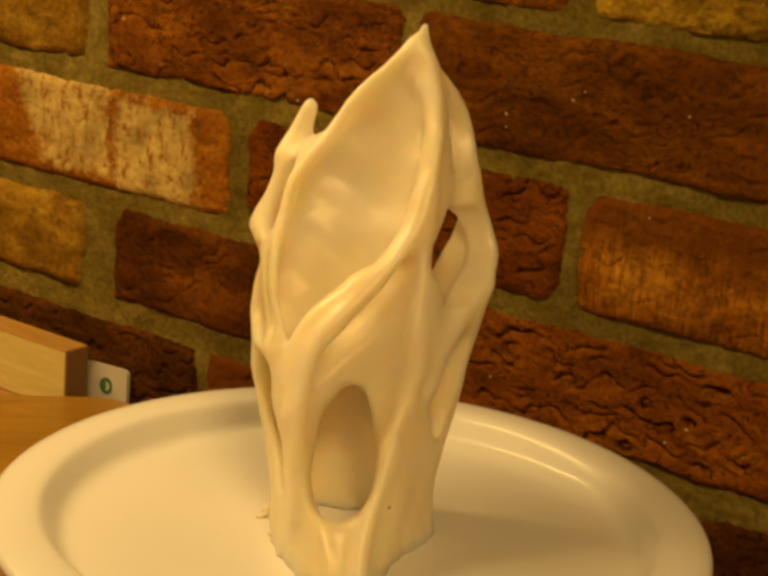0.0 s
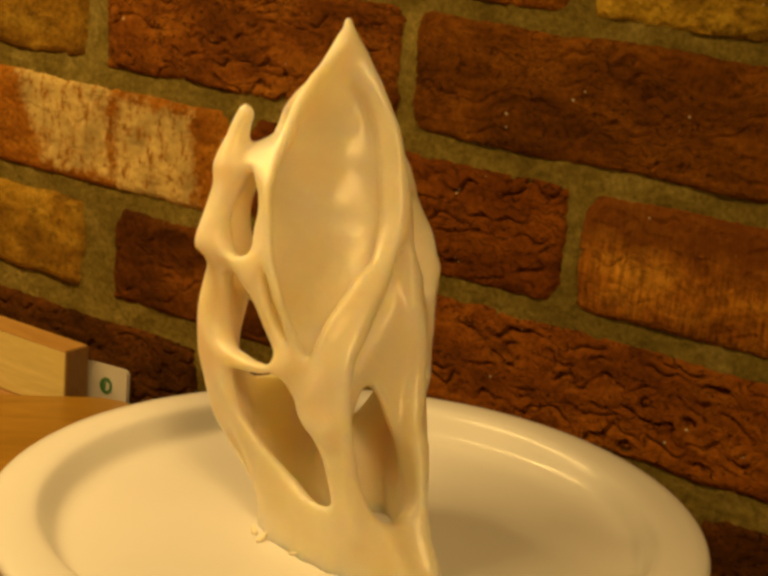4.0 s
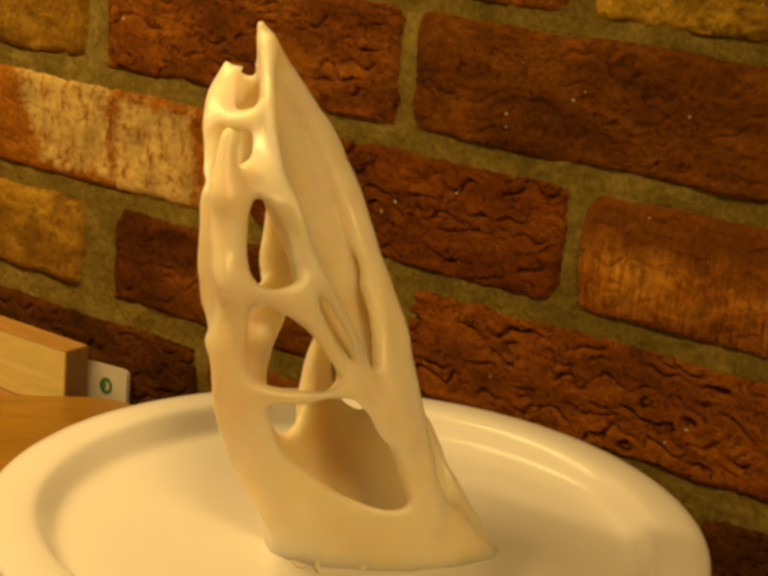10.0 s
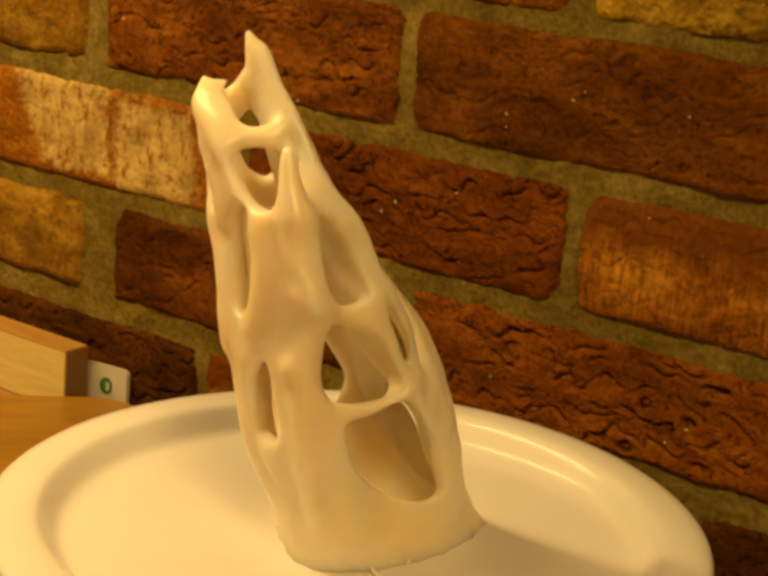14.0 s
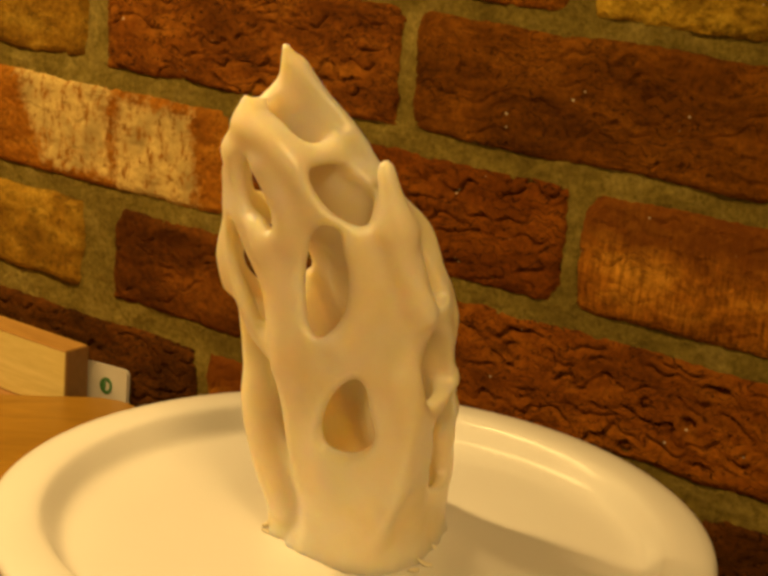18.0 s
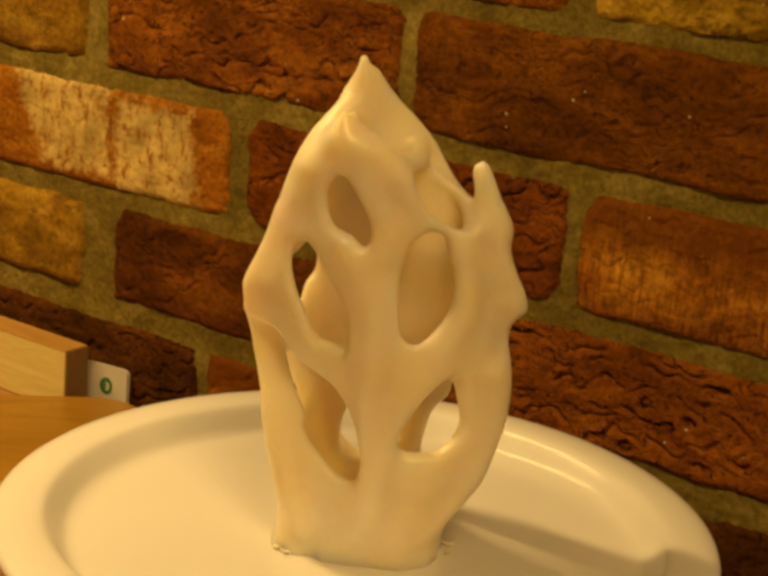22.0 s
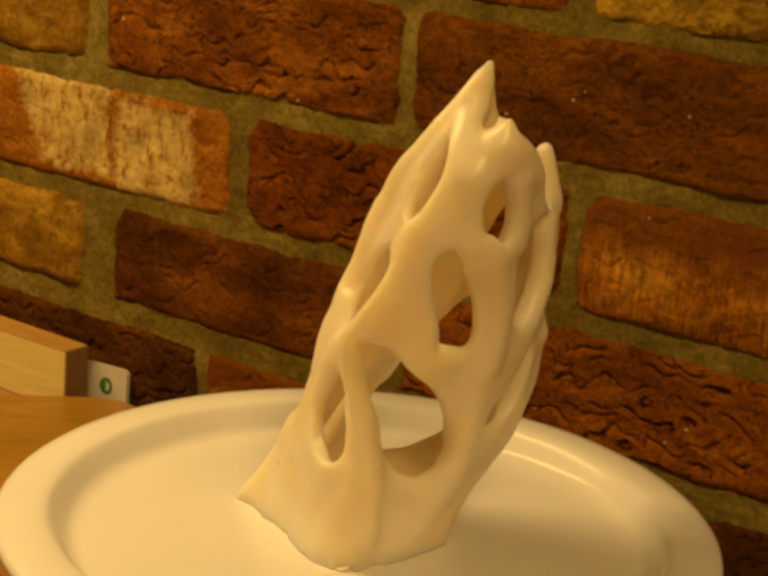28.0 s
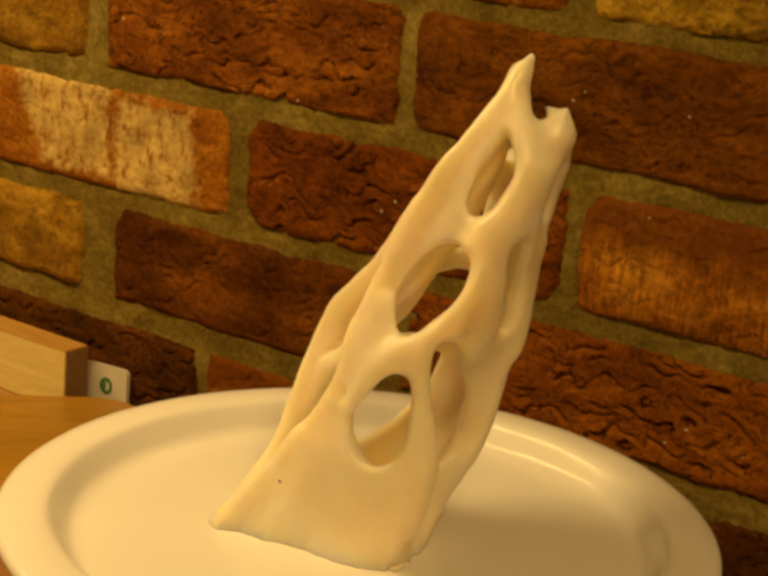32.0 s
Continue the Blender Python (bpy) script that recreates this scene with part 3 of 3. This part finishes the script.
# hollows pressed into the skin: left edge, right edge and depth, from top to foot
LEAF = [((-2, 46, 190), (18, 44, 190), 1.2), ((-16, 42, 175), (22, 31, 175), 5), ((-25, 37, 160), (23, 20, 160), 8), ((-37, 26, 145), (21, 12, 145), 8.5), ((-40, 20, 130), (16, 4, 130), 8),
        ((-42, 11, 115), (5, -4, 115), 6.5), ((-41, 2, 100), (-9, -12, 100), 4), ((-37, -4, 85), (-19, -18, 85), 3), ((-34, -12, 70), (-23, -23, 70), 2)]
APRON = [((9, -1, 120), (22, 5, 120), 1.0), ((3, -5, 112), (22, 1, 112), 2.5), ((-12, -14, 96), (21, -7, 96), 5), ((-20, -19, 80), (22, -10, 80), 6), ((-24, -26, 60), (16, -20, 60), 5), ((-14, -34, 38), (0, -35, 38), 1.5)]
COVE = [((43, 29, 80), (26, 48, 80), 1.5), ((43, 27, 70), (8, 54, 70), 4), ((41, 27, 56), (4, 50, 56), 5.5), ((36, 24, 36), (0, 45, 36), 5), ((30, 20, 14), (4, 36, 14), 3.5), ((30, 18, 0), (4, 30, 0), 2)]
VALLEY = [((28, 26, 160), (38, 46, 160), 1.5), ((28, 22, 145), (41, 40, 145), 3), ((27, 13, 127), (44, 31, 127), 4), ((28, 7, 112), (46, 25, 112), 4), ((28, 0, 97), (40, 13, 97), 2)]
SIDE = [((-47, 52, 108), (-50, 26, 108), 2), ((-49, 54, 96), (-50, 18, 96), 6), ((-49, 52, 82), (-50, 22, 82), 3)]


def smooth_max(a, b, k):
    h = np.clip(0.5 + 0.5 * (a - b) / k, 0, 1)
    return b + (a - b) * h + k * h * (1 - h)


def outline_distance(u, v, pts):
    """Signed distance in the plane to a closed outline: below zero inside."""
    best, inside = None, np.zeros(u.shape, bool)
    for (x0, y0), (x1, y1) in zip(pts, pts[1:] + pts[:1]):
        dx, dy = x1 - x0, y1 - y0
        t = np.clip(((u - x0) * dx + (v - y0) * dy) / (dx * dx + dy * dy), 0, 1)
        d = (u - x0 - t * dx) ** 2 + (v - y0 - t * dy) ** 2
        best = d if best is None else np.minimum(best, d)
        if y0 != y1:
            inside ^= ((y0 <= v) != (y1 <= v)) & (u < x0 + (v - y0) / (y1 - y0) * dx)
    best = np.sqrt(best)
    return np.where(inside, -best, best)


def rounded(pts):
    """A closed outline with its corners cut twice."""
    for _ in range(2):
        pts = [q for a, b in zip(pts, pts[1:] + pts[:1]) for q in ((a[0] * 0.75 + b[0] * 0.25, a[1] * 0.75 + b[1] * 0.25), (a[0] * 0.25 + b[0] * 0.75, a[1] * 0.25 + b[1] * 0.75))]
    return pts


def sculpture_field(X, Y, Z):
    """Signed distance, in millimetres, to the carved shell: below zero inside the wax."""
    zs = np.array([r[0] for r in RINGS], float)
    zline = Z[0, 0, :]
    step = zline[1] - zline[0]

    def soften(v):
        w = np.array([1, 4, 6, 4, 1]) / 16.0
        for _ in range(3):
            v = np.convolve(np.pad(v, 2, mode="edge"), w, "valid")
        return v

    cx = soften(np.interp(zline, zs, [r[1] for r in RINGS]))
    cy = soften(np.interp(zline, zs, [r[2] for r in RINGS]))
    table = np.array([soften(np.interp(zline, zs, [r[3][k] for r in RINGS])) for k in range(12)])
    dx, dy = X - cx, Y - cy
    th = np.arctan2(dy, dx) % (2 * np.pi) / (2 * np.pi) * 12
    k0 = np.floor(th).astype(int) % 12
    f = th - np.floor(th)
    iz = np.broadcast_to(np.arange(len(zline)), X.shape)
    p0, p1, p2, p3 = (table[(k0 + d) % 12, iz] for d in (-1, 0, 1, 2))
    r = 0.5 * (2 * p1 + (p2 - p0) * f + (2 * p0 - 5 * p1 + 4 * p2 - p3) * f ** 2 + (3 * p1 - p0 - 3 * p2 + p3) * f ** 3)
    body = (np.hypot(dx, dy) - r) * 0.93

    def near(field, lo, hi, margin, change):
        """Applies change to the part of field inside a box."""
        s = []
        for axis, line in enumerate((X[:, 0, 0], Y[0, :, 0], zline)):
            a, b = np.searchsorted(line, [lo[axis] - margin, hi[axis] + margin])
            s.append(slice(max(0, a), max(a, b)))
        s = tuple(s)
        if field[s].size:
            field[s] = change(field[s], X[s], Y[s], Z[s])

    def tapered(x, y, z, p, q, r0, r1):
        d = Vector(q) - Vector(p)
        h = np.clip(((x - p[0]) * d.x + (y - p[1]) * d.y + (z - p[2]) * d.z) / d.length_squared, 0, 1)
        return np.sqrt((x - p[0] - h * d.x) ** 2 + (y - p[1] - h * d.y) ** 2 + (z - p[2] - h * d.z) ** 2) - (r0 + (r1 - r0) * h)

    # hollows: a ball of changing size, rolled along the middle of each
    for hollow in (APRON, COVE, SIDE, VALLEY, LEAF):
        balls = []
        for a, b, depth in hollow:
            a, b = Vector(a), Vector(b)
            half = (b - a).length / 2
            out = Vector((b.y - a.y, a.x - b.x, 0)).normalized()
            size = (half * half + depth * depth) / (2 * depth)
            balls.append(((a + b) / 2 + out * (size - depth), size))
        dish = None
        for (p, r0), (q, r1) in zip(balls, balls[1:]):
            d = tapered(X, Y, Z, p, q, r0, r1)
            dish = d if dish is None else -smooth_max(-dish, -d, 3.0)
        if hollow is LEAF:
            face = dish
            leaf = np.maximum(np.maximum(0.3 - dish, dish - 4.4), body + 0.8)
        body = smooth_max(body, -dish, 2.5)
    shell = smooth_max(body, -(body + 6.3), 1.5)
    # the crown: the wall ends at a height that changes round the top
    ang = np.degrees(np.arctan2(Y - 50, X - 11)) % 360
    rim = np.interp(ang, [0, 30, 52, 64, 76, 110, 135, 178, 192, 200, 340, 350, 360], [186, 183, 185, 193, 186, 180, 174, 173, 185, 260, 260, 190, 186])
    shell = smooth_max(shell, (Z - rim) * 0.8, 2.5)
    def draw(radius, points, sink, blend):
        """A rounded line along the skin, bent smoothly through its points and sunk a little."""
        sunk = []
        for p in points:
            c = Vector((np.interp(p[2], zline, cx), np.interp(p[2], zline, cy), p[2]))
            sunk.append(Vector(p) + (c - Vector(p)).normalized() * radius * sink)
        path = [sunk[0]]
        for k in range(len(sunk) - 1):
            a, b, c, d = sunk[max(0, k - 1)], sunk[k], sunk[k + 1], sunk[min(len(sunk) - 1, k + 2)]
            for t in (0.34, 0.67, 1.0):
                path.append(0.5 * (2 * b + (c - a) * t + (2 * a - 5 * b + 4 * c - d) * t ** 2 + (3 * b - a - 3 * c + d) * t ** 3))
        lo, hi = [min(p[i] for p in path) for i in range(3)], [max(p[i] for p in path) for i in range(3)]

        def add(F, x, y, z):
            tube = np.full(F.shape, 1e3)
            for p, q in zip(path, path[1:]):
                near2(tube, x, y, z, p, q, radius)
            return -smooth_max(-F, -tube, blend)
        near(shell, lo, hi, 14, add)

    def near2(tube, x, y, z, p, q, radius):
        s = []
        for axis, line in enumerate((x[:, 0, 0], y[0, :, 0], z[0, 0, :])):
            a, b = np.searchsorted(line, [min(p[axis], q[axis]) - 13, max(p[axis], q[axis]) + 13])
            s.append(slice(a, b))
        s = tuple(s)
        if tube[s].size:
            tube[s] = np.minimum(tube[s], tapered(x[s], y[s], z[s], p, q, radius, radius))

    for radius, points in RIDGES:
        draw(radius, points, 0.95, 6.0)
    for radius, points in STRUTS:
        draw(radius, points, 0.0, 5.0)
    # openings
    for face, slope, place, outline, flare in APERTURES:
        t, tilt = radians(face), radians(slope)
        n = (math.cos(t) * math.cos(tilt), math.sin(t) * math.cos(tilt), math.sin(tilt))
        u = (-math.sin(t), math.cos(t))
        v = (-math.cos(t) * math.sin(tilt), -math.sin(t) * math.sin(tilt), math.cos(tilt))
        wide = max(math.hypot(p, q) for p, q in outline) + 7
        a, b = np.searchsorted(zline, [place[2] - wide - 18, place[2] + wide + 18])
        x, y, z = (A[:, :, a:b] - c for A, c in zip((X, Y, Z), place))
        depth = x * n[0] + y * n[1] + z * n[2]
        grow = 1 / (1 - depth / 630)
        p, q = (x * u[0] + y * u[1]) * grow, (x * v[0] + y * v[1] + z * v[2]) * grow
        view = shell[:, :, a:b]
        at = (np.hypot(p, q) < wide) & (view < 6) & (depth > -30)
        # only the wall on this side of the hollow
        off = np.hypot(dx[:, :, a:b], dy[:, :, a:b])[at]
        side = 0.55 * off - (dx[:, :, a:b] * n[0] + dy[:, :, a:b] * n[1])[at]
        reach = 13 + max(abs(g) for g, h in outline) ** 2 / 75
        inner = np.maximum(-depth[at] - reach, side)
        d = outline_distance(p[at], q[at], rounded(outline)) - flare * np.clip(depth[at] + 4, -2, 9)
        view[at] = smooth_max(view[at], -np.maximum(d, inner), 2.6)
    for radius, points in FOLDS:
        draw(radius, points, 0.35, 7.0)
    for radius, points in BRIDGE + WEB:
        draw(radius, points, 0.0, 5.0)
    shell = smooth_max(shell, 0.2 - face, 1.0)
    # the leaf is whole: no opening runs into it
    shell = -smooth_max(-shell, -leaf, 1.5)
    for radius, points in RIMS:
        draw(radius, points, 0.8, 4.0)
    # spikes
    for p, q, r0, r1, k in (((-39, 53, 148), (-32.2, 56.2, 171.5), 6.5, 1.2, 4.0), ((18, 64, 176), (20.5, 68.5, 190), 5, 1.3, 4.0),
                            ((12, 48, 188), (13.8, 53.8, 207.5), 4.5, 2.0, 3.0), ((-47, 52, 121), (-53.5, 50, 116.5), 3.6, 1.3, 4.0)):
        shell = -smooth_max(-shell, -tapered(X, Y, Z, p, q, r0, r1), k)
    # hand-worked unevenness, then everything softens as wax does
    shell += 0.4 * np.sin(X * 0.21 + 1.3 * np.sin(Z * 0.09)) * np.sin(Y * 0.19 + 2.0) * np.sin(Z * 0.17 + 0.6) + 0.18 * np.sin(X * 0.47 + 1) * np.sin(Y * 0.43) * np.sin(Z * 0.39 + Y * 0.1)
    shell -= 1.1 * np.clip(1 - Z / 9, 0, 1) * (0.45 + np.sin(X * 0.42 + 0.9 * np.sin(Y * 0.3)) * np.sin(Y * 0.47 + 0.6 * np.sin(X * 0.2)))
    shell -= 2.2 * np.clip(1 - Z / 2.6, 0, 1) * np.clip(0.3 + np.sin(X * 0.19 + 1.1 * np.sin(Y * 0.13)) * np.sin(Y * 0.22 + 1.3 * np.sin(X * 0.11)), 0, 1)
    for _ in range(3):
        for axis in range(3):
            pad = np.pad(shell, [(1, 1) if a == axis else (0, 0) for a in range(3)], mode="edge")
            n = shell.shape[axis]
            shell = 0.25 * pad.take(range(0, n), axis) + 0.5 * shell + 0.25 * pad.take(range(2, n + 2), axis)
    return np.maximum(shell - 0.2, -Z - 1.0)


def surface_net(F, origin, step):
    """Quads of the zero surface of F, one vertex in each cell that it crosses."""
    S = F < 0
    nx, ny, nz = F.shape
    cells = np.zeros((nx - 1, ny - 1, nz - 1), int)
    for i in (0, 1):
        for j in (0, 1):
            for k in (0, 1):
                cells += S[i:nx - 1 + i, j:ny - 1 + j, k:nz - 1 + k]
    live = (cells > 0) & (cells < 8)
    idx = np.full(live.shape, -1)
    I, J, K = np.nonzero(live)
    idx[I, J, K] = np.arange(len(I))
    acc, cnt = np.zeros((len(I), 3)), np.zeros(len(I))
    corner = [(i, j, k) for i in (0, 1) for j in (0, 1) for k in (0, 1)]
    for a in corner:
        for axis in range(3):
            if a[axis]:
                continue
            b = tuple(v + (n == axis) for n, v in enumerate(a))
            fa, fb = F[I + a[0], J + a[1], K + a[2]], F[I + b[0], J + b[1], K + b[2]]
            x = (fa < 0) != (fb < 0)
            t = np.where(x, fa / np.where(x, fa - fb, 1), 0)
            for n in range(3):
                acc[:, n] += np.where(x, a[n] + (t if n == axis else 0), 0)
            cnt += x
    verts = (np.stack([I, J, K], 1) + acc / cnt[:, None]) * step + np.array(origin)
    quads = []
    for axis in range(3):
        u, v = [n for n in range(3) if n != axis]
        a = S[tuple(slice(0, -1) if n == axis else slice(1, -1) for n in range(3))]
        b = S[tuple(slice(1, None) if n == axis else slice(1, -1) for n in range(3))]
        for flip, mask in ((False, a & ~b), (True, b & ~a)):
            at = np.argwhere(mask)
            at[:, u] += 1
            at[:, v] += 1
            four = []
            for du, dv in ((-1, -1), (0, -1), (0, 0), (-1, 0)):
                c = at.copy()
                c[:, u] += du
                c[:, v] += dv
                four.append(idx[c[:, 0], c[:, 1], c[:, 2]])
            q = np.stack(four, 1)
            if flip != (axis == 1):
                q = q[:, ::-1]
            quads.append(q)
    return verts, np.concatenate(quads)


def build_sculpture(step=1.0):
    gx, gy, gz = np.arange(-62, 66, step), np.arange(-66, 84, step), np.arange(-2.5, 214, step)
    X, Y, Z = np.meshgrid(gx, gy, gz, indexing="ij")
    verts, quads = surface_net(sculpture_field(X, Y, Z), (gx[0], gy[0], gz[0]), step)
    # loose crumbs are dropped: only the piece with the most faces stays
    label = np.arange(len(verts))
    for _ in range(60):
        low = label[quads].min(1)
        before = label.copy()
        for k in range(4):
            np.minimum.at(label, quads[:, k], low)
        label = label[label]
        if (label == before).all():
            break
    main = np.bincount(label[quads[:, 0]]).argmax()
    quads = quads[label[quads[:, 0]] == main]
    used = np.unique(quads)
    verts, quads = verts[used], np.searchsorted(used, quads)
    me = bpy.data.meshes.new("sculpture")
    me.from_pydata((verts * 0.001).tolist(), [], quads.tolist())
    me.update()
    me.polygons.foreach_set("use_smooth", [True] * len(me.polygons))
    me.materials.append(WAX)
    ob = new("sculpture", me)
    relax = ob.modifiers.new("relax", "SMOOTH")
    relax.factor, relax.iterations = 0.5, 5
    return tagged(ob, "ivory wax flame-shaped openwork sculpture standing on the plate", "sculpture")


sculpture = build_sculpture()


# ---- small flakes of wax that came off round the foot ----
def build_flake(length, width, lift, turn, x, y):
    """A curled paring: a short strip that bends up at one end, with ragged sides."""
    rng = random.Random(int(length * 1000 + turn))
    bm = bmesh.new()
    rows = []
    for i in range(9):
        u = i / 8
        half = width / 2 * (0.35 + 0.65 * math.sin(math.pi * min(0.95, u + 0.12))) * rng.uniform(0.75, 1.2)
        z = lift * u ** 2.2
        rows.append([bm.verts.new((length * (u - 0.5) - 0.3 * lift * u ** 3, side * half, z + h)) for side, h in ((-1, 0.0), (1, 0.0), (0.8, 0.9), (-0.8, 0.9))])
    for p, q in zip(rows, rows[1:]):
        for k in range(4):
            bm.faces.new((p[k], p[(k + 1) % 4], q[(k + 1) % 4], q[k]))
    bm.faces.new(rows[0])
    bm.faces.new(rows[-1])
    bmesh.ops.recalc_face_normals(bm, faces=bm.faces[:])
    bmesh.ops.scale(bm, vec=(0.001, 0.001, 0.001), verts=bm.verts[:])
    ob = new("wax_flake", mesh_of("wax_flake", bm, PARING, True))
    ob.matrix_world = pose(x / 1000, y / 1000, 0.0001, 0, 0, turn)
    return tagged(ob, "tiny curled paring of ivory wax lying on the plate", "wax flake", group="wax parings round the foot")


FLAKES = [build_flake(*spec) for spec in (
    (7, 3.0, 2.2, 20, -38.5, 9), (6, 3.0, 1.8, 110, 32, 19), (5, 2.6, 1.5, 60, 28.5, 23), (5, 2.6, 1.6, -35, -33, -9), (6, 3.0, 1.2, 75, -38, 17))]


def motions():
    rows = [(float(t), Matrix.Rotation(radians(SPIN * t), 4, "Z")) for t in range(0, 33, 2)]
    walk(plate, rows)
    walk(sculpture, rows)
    for flake in FLAKES:
        rest = flake.matrix_world.copy()
        walk(flake, [(t, m @ rest) for t, m in rows])


motions()
